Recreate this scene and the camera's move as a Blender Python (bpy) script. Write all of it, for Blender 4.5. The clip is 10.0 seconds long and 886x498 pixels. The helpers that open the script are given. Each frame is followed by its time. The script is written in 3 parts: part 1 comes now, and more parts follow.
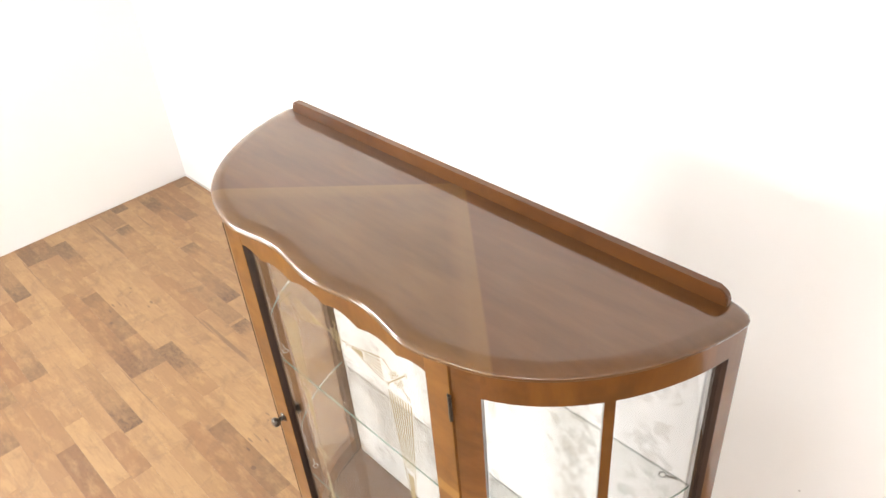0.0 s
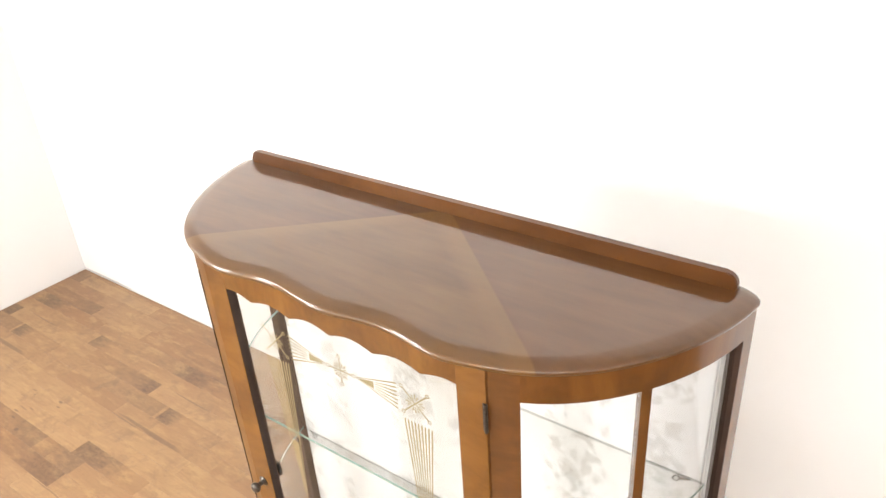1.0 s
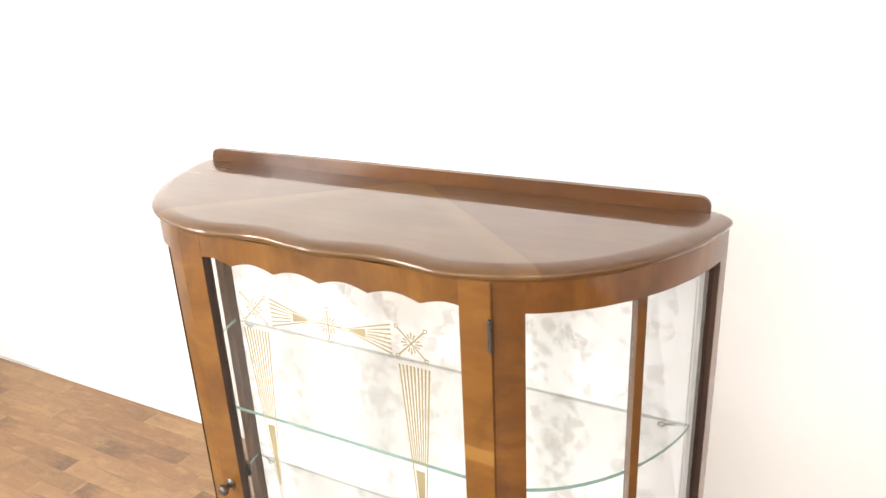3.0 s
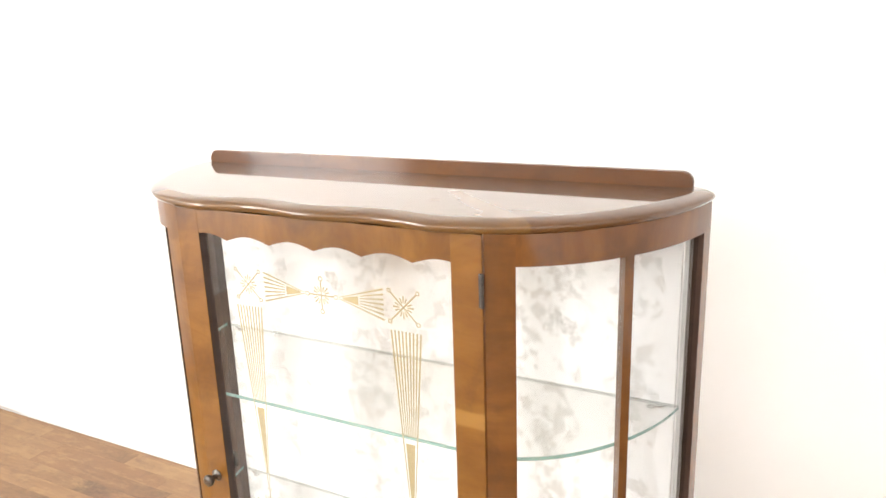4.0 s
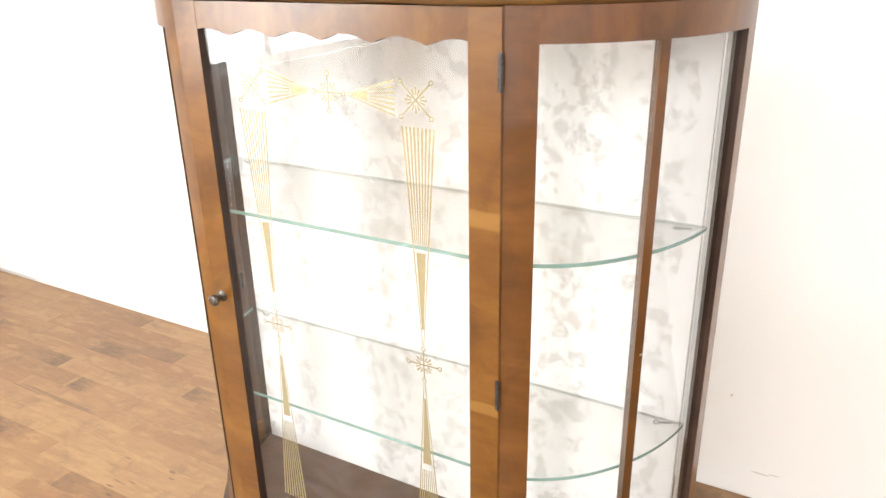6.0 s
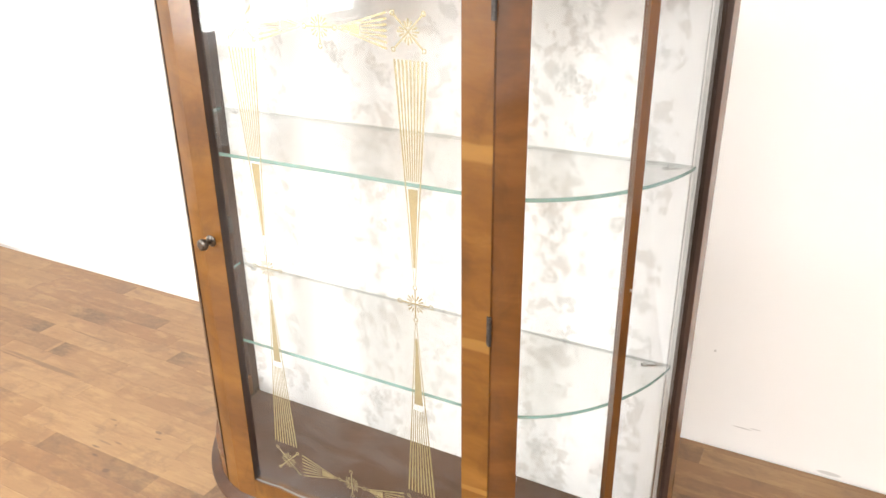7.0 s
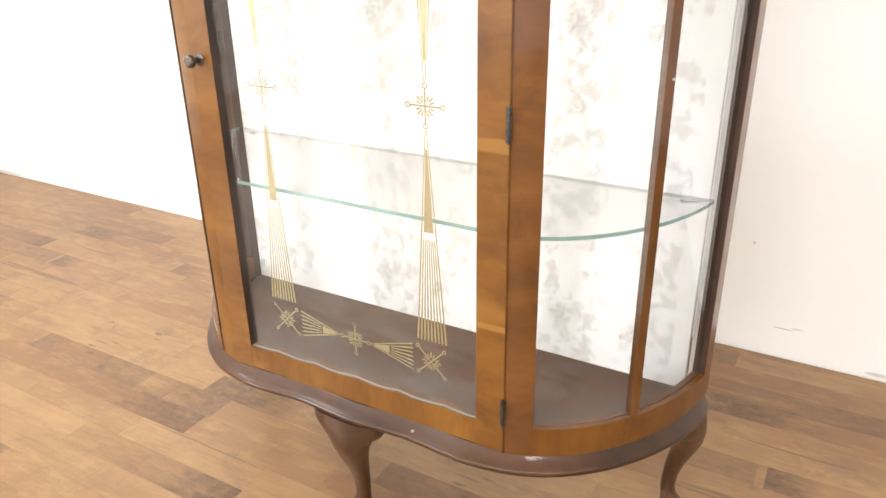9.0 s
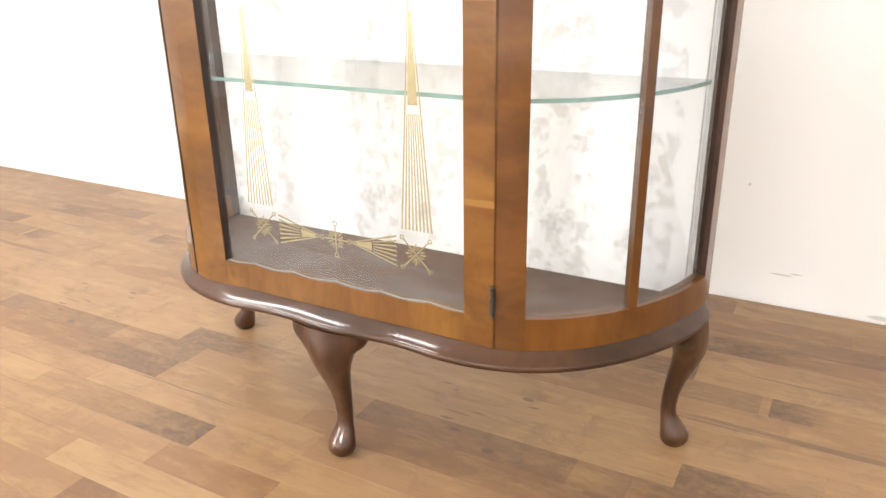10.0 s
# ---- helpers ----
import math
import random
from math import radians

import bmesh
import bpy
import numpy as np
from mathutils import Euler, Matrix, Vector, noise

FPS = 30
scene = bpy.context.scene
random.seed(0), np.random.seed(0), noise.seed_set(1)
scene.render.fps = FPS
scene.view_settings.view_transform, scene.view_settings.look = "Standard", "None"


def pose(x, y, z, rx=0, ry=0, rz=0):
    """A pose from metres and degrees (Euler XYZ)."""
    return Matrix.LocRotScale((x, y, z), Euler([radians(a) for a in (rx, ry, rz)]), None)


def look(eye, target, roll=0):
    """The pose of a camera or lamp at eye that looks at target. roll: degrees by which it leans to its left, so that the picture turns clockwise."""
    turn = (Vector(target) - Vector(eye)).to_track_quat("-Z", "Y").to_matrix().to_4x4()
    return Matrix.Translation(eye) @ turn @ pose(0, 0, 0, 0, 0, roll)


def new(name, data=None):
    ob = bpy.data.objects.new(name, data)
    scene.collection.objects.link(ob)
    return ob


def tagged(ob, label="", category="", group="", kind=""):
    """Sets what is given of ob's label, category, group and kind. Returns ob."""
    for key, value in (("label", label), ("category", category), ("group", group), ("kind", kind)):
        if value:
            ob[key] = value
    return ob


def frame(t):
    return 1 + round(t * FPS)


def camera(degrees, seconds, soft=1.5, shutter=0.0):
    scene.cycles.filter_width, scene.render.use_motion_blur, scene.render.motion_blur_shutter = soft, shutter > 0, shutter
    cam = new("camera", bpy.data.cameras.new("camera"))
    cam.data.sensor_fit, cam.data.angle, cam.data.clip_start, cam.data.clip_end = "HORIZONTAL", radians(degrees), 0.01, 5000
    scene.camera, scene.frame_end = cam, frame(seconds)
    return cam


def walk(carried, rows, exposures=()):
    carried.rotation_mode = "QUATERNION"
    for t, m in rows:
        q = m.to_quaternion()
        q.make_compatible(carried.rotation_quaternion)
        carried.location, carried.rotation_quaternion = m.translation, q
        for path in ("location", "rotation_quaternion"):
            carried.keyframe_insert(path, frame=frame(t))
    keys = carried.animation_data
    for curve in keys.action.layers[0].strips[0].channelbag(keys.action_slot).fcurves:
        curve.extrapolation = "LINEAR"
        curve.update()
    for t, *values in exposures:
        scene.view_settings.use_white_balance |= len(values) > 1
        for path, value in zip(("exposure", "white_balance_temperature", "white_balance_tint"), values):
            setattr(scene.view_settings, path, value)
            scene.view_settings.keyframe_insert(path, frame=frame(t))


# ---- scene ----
cam = camera(61.1, 10.0)
PATH = [
    (0, (0.657, -0.644, 1.675), (-0.566, 0.436, 0.52), -5.0),
    (0.5, (0.604, -0.73, 1.641), (-0.538, 0.531, 0.589), -2.9),
    (1, (0.572, -0.777, 1.61), (-0.499, 0.602, 0.633), -4.0),
    (1.5, (0.532, -0.822, 1.574), (-0.44, 0.69, 0.698), -5.4),
    (2, (0.535, -0.867, 1.525), (-0.427, 0.668, 0.679), -4.7),
    (2.5, (0.534, -0.9, 1.484), (-0.379, 0.699, 0.702), -3.3),
    (2.7, (0.53, -0.906, 1.474), (-0.38, 0.698, 0.701), -3.0),
    (3.8, (0.552, -0.982, 1.318), (-0.36, 0.715, 0.782), -2.3),
    (4, (0.556, -0.986, 1.314), (-0.355, 0.716, 0.79), -1.9),
    (4.5, (0.564, -0.99, 1.283), (-0.362, 0.707, 0.773), -1.5),
    (5, (0.563, -0.976, 1.248), (-0.409, 0.652, 0.613), -2.4),
    (5.5, (0.552, -0.97, 1.207), (-0.401, 0.657, 0.54), -1.7),
    (5.7, (0.55, -0.967, 1.19), (-0.391, 0.648, 0.479), -1.3),
    (6.8, (0.547, -0.989, 1.123), (-0.341, 0.628, 0.35), -0.7),
    (7, (0.548, -0.995, 1.116), (-0.324, 0.623, 0.329), -0.6),
    (7.5, (0.55, -0.985, 1.086), (-0.347, 0.596, 0.253), 0.0),
    (8, (0.545, -0.983, 1.004), (-0.353, 0.595, 0.164), -0.5),
    (8.5, (0.536, -0.968, 0.937), (-0.371, 0.609, 0.107), -0.4),
    (9, (0.543, -0.974, 0.869), (-0.369, 0.608, 0.054), -0.9),
    (9.5, (0.554, -0.982, 0.791), (-0.355, 0.622, 0.015), -1.2),
    (10, (0.555, -0.993, 0.67), (-0.35, 0.64, -0.047), -0.9),
]
walk(cam, [(t, look(eye, target, roll)) for t, eye, target, roll in PATH])

# ---- light ----
world = bpy.data.worlds.new("world")
scene.world = world
world.use_nodes = True
wn = world.node_tree.nodes
sky = wn.new("ShaderNodeTexSky")
sky.sky_type, sky.sun_disc = "NISHITA", False
sky.sun_elevation, sky.sun_rotation = radians(38), radians(200)
wn["Background"].inputs["Strength"].default_value = 0.12
world.node_tree.links.new(sky.outputs[0], wn["Background"].inputs["Color"])

WALL_Y, WALL_X, EAST, SOUTH, CEIL = 0.558, -2.482, 2.6, -4.6, 2.55
WIN_Y0, WIN_Y1, WIN_Z0, WIN_Z1 = -4.05, -2.4, 0.56, 2.20


def area_lamp(name, place, target, w, h, watts, colour):
    data = bpy.data.lights.new(name, "AREA")
    data.shape, data.size, data.size_y, data.energy, data.color = "RECTANGLE", w, h, watts, colour
    ob = new(name, data)
    ob.matrix_world = look(place, target)
    return ob


area_lamp("window_light", (WALL_X - 0.05, (WIN_Y0 + WIN_Y1) / 2, (WIN_Z0 + WIN_Z1) / 2),
          (0, (WIN_Y0 + WIN_Y1) / 2, (WIN_Z0 + WIN_Z1) / 2 - 0.1), WIN_Y1 - WIN_Y0, WIN_Z1 - WIN_Z0, 184, (1.0, 1.0, 1.0))
# Fill lamps added out of view to lift the walls and floor.
FILL_LAMPS = [(-1.9, -1.12), (1.6, -2.3), (0.4, -3.7)]
for (lx, ly), watts in zip(FILL_LAMPS, (46, 30, 92)):
    area_lamp("tube_light", (lx, ly, CEIL - 0.075), (lx, ly, 0), 1.2, 0.2, watts, (1.0, 1.0, 1.0))


# ---- materials ----
class Nodes:
    """A small helper to write node materials."""

    def __init__(self, name, mat=None):
        self.mat = mat or bpy.data.materials.new(name)
        self.mat.use_nodes = True
        self.tree = self.mat.node_tree
        self.shader = self.tree.nodes["Principled BSDF"]
        self.out = self.tree.nodes["Material Output"]

    def add(self, kind, **values):
        node = self.tree.nodes.new(kind)
        for key, value in values.items():
            if key in node.inputs:
                self.put(node.inputs[key], value)
            else:
                setattr(node, key, value)
        return node

    def put(self, socket, value):
        if isinstance(value, bpy.types.NodeSocket):
            self.tree.links.new(value, socket)
        else:
            socket.default_value = value

    def set(self, **values):
        for key, value in values.items():
            self.put(self.shader.inputs[key.replace("_", " ")], value)
        return self

    def coords(self, scale, rot=(0, 0, 0), which="Object", loc=(0, 0, 0)):
        c = self.add("ShaderNodeTexCoord")
        m = self.add("ShaderNodeMapping")
        self.put(m.inputs["Vector"], c.outputs[which])
        m.inputs["Scale"].default_value, m.inputs["Rotation"].default_value = scale, rot
        m.inputs["Location"].default_value = loc
        return m.outputs[0]

    def noise(self, vector, scale, detail=4.0, rough=0.55, distort=0.0):
        n = self.add("ShaderNodeTexNoise", Scale=scale, Detail=detail, Roughness=rough, Distortion=distort)
        self.put(n.inputs["Vector"], vector)
        return n.outputs["Fac"]

    def span(self, value, a, b, c=0.0, d=1.0, smooth=False):
        n = self.add("ShaderNodeMapRange")
        if smooth:
            n.interpolation_type = "SMOOTHSTEP"
        for key, v in zip(("Value", "From Min", "From Max", "To Min", "To Max"), (value, a, b, c, d)):
            self.put(n.inputs[key], v)
        return n.outputs[0]

    def ramp(self, fac, *stops):
        n = self.add("ShaderNodeValToRGB")
        self.put(n.inputs[0], fac)
        e = n.color_ramp.elements
        while len(e) < len(stops):
            e.new(0.5)
        for el, (p, c) in zip(e, stops):
            el.position, el.color = p, (*c, 1)
        return n.outputs[0]

    def mix(self, fac, a, b, blend="MIX"):
        n = self.add("ShaderNodeMix", data_type="RGBA", blend_type=blend)
        self.put(n.inputs[0], fac)
        for i, v in ((6, a), (7, b)):
            self.put(n.inputs[i], (*v, 1) if isinstance(v, tuple) else v)
        return n.outputs[2]

    def math(self, op, a, b=0.0, clamp=False):
        n = self.add("ShaderNodeMath", operation=op, use_clamp=clamp)
        self.put(n.inputs[0], a)
        self.put(n.inputs[1], b)
        return n.outputs[0]

    def bump(self, height, strength, distance=0.001):
        n = self.add("ShaderNodeBump", Strength=strength, Distance=distance)
        self.put(n.inputs["Height"], height)
        self.put(self.shader.inputs["Normal"], n.outputs[0])
        return self


def wood(name, dark, mid, light, grain, gloss=0.36, coat=0.9, seed=0.0, band=7.0, coat_rough=0.05):
    """Lacquered veneer. grain: the stretch of the figure along x, y and z."""
    m = Nodes(name)
    v = m.coords(grain, loc=(seed, seed * 0.7, seed * 1.3))
    figure = m.noise(v, band, 5, 0.6, 0.6)
    fine = m.noise(v, band * 6, 2, 0.5)
    tone = m.math("ADD", m.math("MULTIPLY", figure, 0.87), m.math("MULTIPLY", fine, 0.13))
    colour = m.ramp(tone, (0.30, dark), (0.50, mid), (0.70, light))
    smudge = m.noise(m.coords((1, 1, 0.8), loc=(seed, 0, 0)), 13, 4, 0.65, 0.5)
    colour = m.mix(m.span(smudge, 0.50, 0.72, 0.0, 0.55), colour, tuple(c * 0.55 for c in dark))
    wear = m.noise(m.coords((1, 1, 1)), 9, 2, 0.5)
    m.set(Base_Color=colour, Roughness=m.span(wear, 0.3, 0.75, gloss * 0.85, gloss * 1.3))
    m.set(Coat_Weight=coat, Coat_Roughness=coat_rough, Coat_IOR=1.5)
    m.set(Specular_IOR_Level=0.15)
    return m.mat


OAK_D, OAK_M, OAK_L = (0.088, 0.0325, 0.0047), (0.137, 0.055, 0.008), (0.193, 0.087, 0.015)
mat_stile = wood("veneer_cross", OAK_D, OAK_M, OAK_L, (0.5, 1, 1.5), coat=0.7, seed=2.0, band=10, coat_rough=0.16)
mat_rail = wood("veneer_upright", OAK_D, OAK_M, OAK_L, (1.6, 1.6, 0.35), coat=0.6, seed=5.0, band=9, coat_rough=0.2)
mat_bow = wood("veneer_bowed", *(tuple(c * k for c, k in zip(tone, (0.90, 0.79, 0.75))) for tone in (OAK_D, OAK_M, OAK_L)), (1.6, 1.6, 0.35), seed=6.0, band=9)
# Right front post: the stiles' wood, redder, its weaker light darkened into the colour.
mat_post_shaded = wood("veneer_post_shaded", (0.070, 0.0235, 0.0035), (0.106, 0.0375, 0.006), (0.146, 0.056, 0.010), (0.4, 0.4, 1.5), seed=9.0, band=11)
mat_rear = wood("veneer_rear_post", (0.075, 0.027, 0.005), (0.112, 0.042, 0.008), (0.15, 0.060, 0.013), (0.4, 0.4, 1.5), 0.4, 0.9, 9.0, coat_rough=0.08)
mat_rim = wood("dark_walnut", (0.024, 0.0098, 0.0040), (0.046, 0.0185, 0.0070), (0.082, 0.034, 0.013), (0.4, 1, 1), 0.40, 0.55, 3.0, coat_rough=0.13)
mat_leg = wood("dark_walnut_leg", (0.016, 0.0065, 0.003), (0.040, 0.0155, 0.0065), (0.088, 0.036, 0.014), (1.5, 1.5, 0.45), 0.40, 0.8, 4.0, band=12, coat_rough=0.13)
mat_inner = wood("stained_floor_board", (0.062, 0.031, 0.018), (0.092, 0.047, 0.028), (0.122, 0.064, 0.038), (0.3, 1, 1), 0.62, 0.0, 6.0)
# Darker tone for the inner faces of posts and stiles.
mat_dark_wood = wood("dark_face_wood", (0.028, 0.016, 0.012), (0.045, 0.026, 0.019), (0.066, 0.038, 0.028), (1, 1, 0.3), 0.4, 0.2, 8.0)
mat_edge = wood("veneer_edge", (0.066, 0.022, 0.004), (0.102, 0.036, 0.007), (0.14, 0.054, 0.012), (0.35, 1, 1), 0.45, 0.6, 7.0, coat_rough=0.11)


def dusted_hazed(mat):
    """A grey dusting in drifts over a board, glass reflections painted in with it."""
    m = Nodes("", mat)
    old = m.shader.inputs["Base Color"].links[0].from_socket
    drift = m.noise(m.coords((1, 1.6, 1)), 8.5, 5, 0.65, 0.6)
    m.put(m.shader.inputs["Base Color"], m.mix(m.span(drift, 0.36, 0.72, 0.06, 0.40, True), old, (0.20, 0.176, 0.16)))


dusted_hazed(mat_inner)


def veneered_top():
    """A top in three fields that meet on two seams from the middle of the back."""
    m = Nodes("quartered_veneer")
    c = m.add("ShaderNodeTexCoord")
    x = m.add("ShaderNodeSeparateXYZ", Vector=c.outputs["Object"])
    side = m.math("ADD", m.math("MULTIPLY", m.math("ABSOLUTE", x.outputs[0]), 0.88), x.outputs[1])
    right = m.span(side, -0.002, 0.002)
    east = m.span(x.outputs[0], -0.002, 0.002)
    band = m.math("MULTIPLY", m.span(side, -0.045, -0.020), m.math("SUBTRACT", 1.0, right))
    fields = []
    for turn, seed in ((1.57, 1.0), (0.75, 4.0), (-0.75, 8.0)):
        v = m.coords((0.16, 1.2, 1), (0, 0, turn), loc=(seed, seed, 0))
        tone = m.math("ADD", m.math("MULTIPLY", m.noise(v, 10, 5, 0.6, 0.8), 0.7), m.math("MULTIPLY", m.noise(v, 70, 2, 0.5), 0.3))
        fields.append(tone)
    mid = m.ramp(fields[0], (0.3, (0.080, 0.036, 0.0087)), (0.5, (0.104, 0.049, 0.0125)), (0.7, (0.127, 0.063, 0.0168)))
    sides = [m.ramp(f, (0.3, (0.069, 0.0270, 0.0068)), (0.5, (0.090, 0.037, 0.0098)), (0.7, (0.111, 0.048, 0.0140))) for f in fields[1:]]
    colour = m.mix(right, mid, m.mix(east, sides[0], sides[1]))
    colour = m.mix(m.math("MULTIPLY", band, 0.42), colour, (0.152, 0.074, 0.019))
    spots = m.noise(m.coords((1, 1.6, 1)), 26, 4, 0.6)
    colour = m.mix(m.span(spots, 0.66, 0.82, 0, 0.2), colour, (0.06, 0.028, 0.014))
    wear = m.noise(m.coords((1, 1, 1)), 6, 2, 0.5)
    m.set(Base_Color=colour, Roughness=m.span(wear, 0.3, 0.7, 0.32, 0.40), Coat_Weight=1.0, Coat_IOR=1.66, Specular_IOR_Level=0.1)
    m.set(Coat_Roughness=m.span(wear, 0.3, 0.7, 0.025, 0.055))
    return m.mat


mat_top = veneered_top()


def glass(name, tint, gloss=0.0, smear=None):
    """Clear glass. smear: a grey film, full at the first height, gone at the second."""
    m = Nodes(name)
    clear = m.add("ShaderNodeBsdfTransparent", Color=(*tint, 1))
    shine = m.add("ShaderNodeBsdfGlossy", Roughness=gloss)
    edge = m.add("ShaderNodeLayerWeight", Blend=0.5)
    fres = m.math("MULTIPLY_ADD", m.math("POWER", edge.outputs["Facing"], 5.0), 0.96)
    fres.node.inputs[2].default_value = 0.04
    mixer = m.add("ShaderNodeMixShader")
    m.put(mixer.inputs[0], fres)
    m.put(mixer.inputs[1], clear.outputs[0])
    m.put(mixer.inputs[2], shine.outputs[0])
    m.put(m.out.inputs[0], mixer.outputs[0])
    if smear:
        low, full, most = smear
        c = m.add("ShaderNodeTexCoord")
        at = m.add("ShaderNodeSeparateXYZ", Vector=c.outputs["Object"])
        cloud = m.noise(m.coords((1, 1, 1.6)), 9, 2, 0.5)
        height = m.math("ADD", at.outputs[2], m.math("MULTIPLY", m.math("SUBTRACT", cloud, 0.5), 0.03))
        film = m.math("MULTIPLY", m.span(height, low, full, most, 0.0, True), m.span(cloud, 0.25, 0.65, 0.75, 1.0))
        film_grey = m.add("ShaderNodeBsdfDiffuse", Color=(0.36, 0.37, 0.39, 1))
        filmed = m.add("ShaderNodeMixShader")
        m.put(filmed.inputs[0], film)
        m.put(filmed.inputs[1], mixer.outputs[0])
        m.put(filmed.inputs[2], film_grey.outputs[0])
        m.put(m.out.inputs[0], filmed.outputs[0])
    return m.mat


mat_glass = glass("clear_glass", (0.985, 0.99, 0.985), smear=(0.282, 0.345, 0.06))
# Same glass for the rear end panes, grazing-angle dimming put into the tint.
mat_glass_dimmed = glass("dimmed_glass", (0.905, 0.91, 0.91), smear=(0.274, 0.322, 0.05))
mat_shelf = glass("shelf_glass", (0.98, 0.987, 0.983))
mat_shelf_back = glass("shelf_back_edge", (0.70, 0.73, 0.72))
mat_shelf_edge = Nodes("green_glass_edge").set(Base_Color=(0.20, 0.37, 0.34, 1), Roughness=0.12, Transmission_Weight=0.35).mat


def gilt():
    """A thin metallic print, through which a little of what lies behind shows."""
    m = Nodes("gilt_print")
    n = m.noise(m.coords((1, 1, 1)), 160, 4, 0.7)
    m.set(Base_Color=m.ramp(n, (0.3, (0.34, 0.285, 0.145)), (0.7, (0.43, 0.362, 0.19))), Metallic=0.5, Roughness=0.34)
    clear = m.add("ShaderNodeBsdfTransparent", Color=(1.0, 0.95, 0.78, 1))
    mixer = m.add("ShaderNodeMixShader")
    m.put(mixer.inputs[0], 0.14)
    m.put(mixer.inputs[1], m.shader.outputs[0])
    m.put(mixer.inputs[2], clear.outputs[0])
    m.put(m.out.inputs[0], mixer.outputs[0])
    return m.mat


mat_gilt = gilt()


# One repeat of the lining paper's print: leaves and blooms as (x, z, half-width, half-height, lean, depth).
PAPER_X, PAPER_Z = 0.32, 0.43
SPRAYS = [
    (-0.010, 0.000, 0.019, 0.021, 0.2, 1.0), (0.014, 0.012, 0.011, 0.014, -0.6, 0.8), (-0.004, -0.029, 0.009, 0.016, 0.2, 0.9), (0.034, 0.006, 0.007, 0.012, -0.9, 0.8),
    (0.016, -0.083, 0.012, 0.012, 0.0, 0.7), (0.000, -0.106, 0.011, 0.015, 0.2, 0.9), (0.012, 0.190, 0.010, 0.017, 0.2, 0.9), (0.030, 0.178, 0.016, 0.010, 0.5, 0.8),
    (-0.062, 0.205, 0.012, 0.022, 0.3, 1.0), (-0.048, 0.190, 0.007, 0.016, -0.4, 0.8), (0.106, -0.003, 0.006, 0.014, 0.9, 0.9), (0.094, -0.010, 0.012, 0.017, -0.5, 0.9),
    (0.123, -0.118, 0.020, 0.018, 0.0, 0.55), (0.112, 0.245, 0.009, 0.013, -0.7, 0.8), (0.126, 0.092, 0.012, 0.015, 0.3, 0.7), (-0.127, 0.002, 0.008, 0.012, 0.5, 0.7),
]


def paper():
    """White lining paper printed with faint grey trails of leaves and blooms."""
    m = Nodes("floral_lining_paper")
    v = m.coords((1, 1, 1))
    wob = m.add("ShaderNodeTexNoise", Scale=70.0, Detail=5.0)
    m.put(wob.inputs["Vector"], v)
    stray = m.add("ShaderNodeVectorMath", operation="MULTIPLY_ADD")
    m.put(stray.inputs[0], wob.outputs["Color"])
    stray.inputs[1].default_value, stray.inputs[2].default_value = (0.030, 0, 0.030), (-0.015, 0, -0.015)
    at = m.add("ShaderNodeVectorMath", operation="ADD")
    m.put(at.inputs[0], v)
    m.put(at.inputs[1], stray.outputs[0])
    xyz = m.add("ShaderNodeSeparateXYZ", Vector=at.outputs[0])
    x = m.math("WRAP", m.math("ADD", xyz.outputs[0], 0.100), -PAPER_X / 2)
    x.node.inputs[2].default_value = PAPER_X / 2
    z = m.math("WRAP", m.math("SUBTRACT", xyz.outputs[2], 0.739), -PAPER_Z / 2)
    z.node.inputs[2].default_value = PAPER_Z / 2
    total = None
    for px, pz, rx, rz, lean, depth in SPRAYS:
        c, n = math.cos(lean), math.sin(lean)
        dx, dz = m.math("SUBTRACT", x, px), m.math("SUBTRACT", z, pz)
        rx, rz = rx * 0.9, rz * 0.9
        u = m.math("ADD", m.math("MULTIPLY", dx, c / rx), m.math("MULTIPLY", dz, n / rx))
        w = m.math("ADD", m.math("MULTIPLY", dx, -n / rz), m.math("MULTIPLY", dz, c / rz))
        d = m.math("ADD", m.math("MULTIPLY", u, u), m.math("MULTIPLY", w, w))
        one = m.span(d, 0.40, 1.65, depth, 0.0, True)
        total = one if total is None else m.math("MAXIMUM", total, one)
    inside = m.noise(v, 130, 3, 0.6)
    flower = m.math("MULTIPLY", total, m.span(inside, 0.36, 0.62, 0.30, 1.0))
    trail = m.math("MAXIMUM", m.span(m.math("ABSOLUTE", x), 0.03, 0.075, 1.0, 0.0, True), m.span(m.math("ABSOLUTE", m.math("SUBTRACT", x, 0.128)), 0.03, 0.06, 0.8, 0.0, True))
    sprig = m.math("MULTIPLY", m.span(m.noise(v, 46, 6, 0.58, 0.3), 0.50, 0.62, 0.0, 0.66, True), trail)
    flower = m.math("MAXIMUM", flower, sprig)
    tint = m.mix(m.span(m.noise(v, 30, 2), 0.42, 0.58), (0.40, 0.41, 0.40), (0.46, 0.437, 0.41))
    mottle = m.noise(m.coords((1, 1, 0.4)), 55, 4, 0.6)
    ground = m.mix(m.span(mottle, 0.42, 0.68, 0, 0.6), (0.90, 0.905, 0.91), (0.82, 0.83, 0.84))
    stain = m.noise(m.coords((1, 1, 0.22)), 9, 5, 0.6)
    ground = m.mix(m.span(stain, 0.50, 0.70, 0.0, 0.16), ground, (0.60, 0.61, 0.61))
    # Greyer upright stripe behind each main leaf trail, uneven with the noise.
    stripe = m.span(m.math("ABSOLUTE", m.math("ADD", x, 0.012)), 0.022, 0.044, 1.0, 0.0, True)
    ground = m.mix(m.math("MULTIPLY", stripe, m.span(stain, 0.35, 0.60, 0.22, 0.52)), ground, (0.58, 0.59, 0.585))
    colour = m.mix(m.math("MULTIPLY", flower, 0.78), ground, tint)
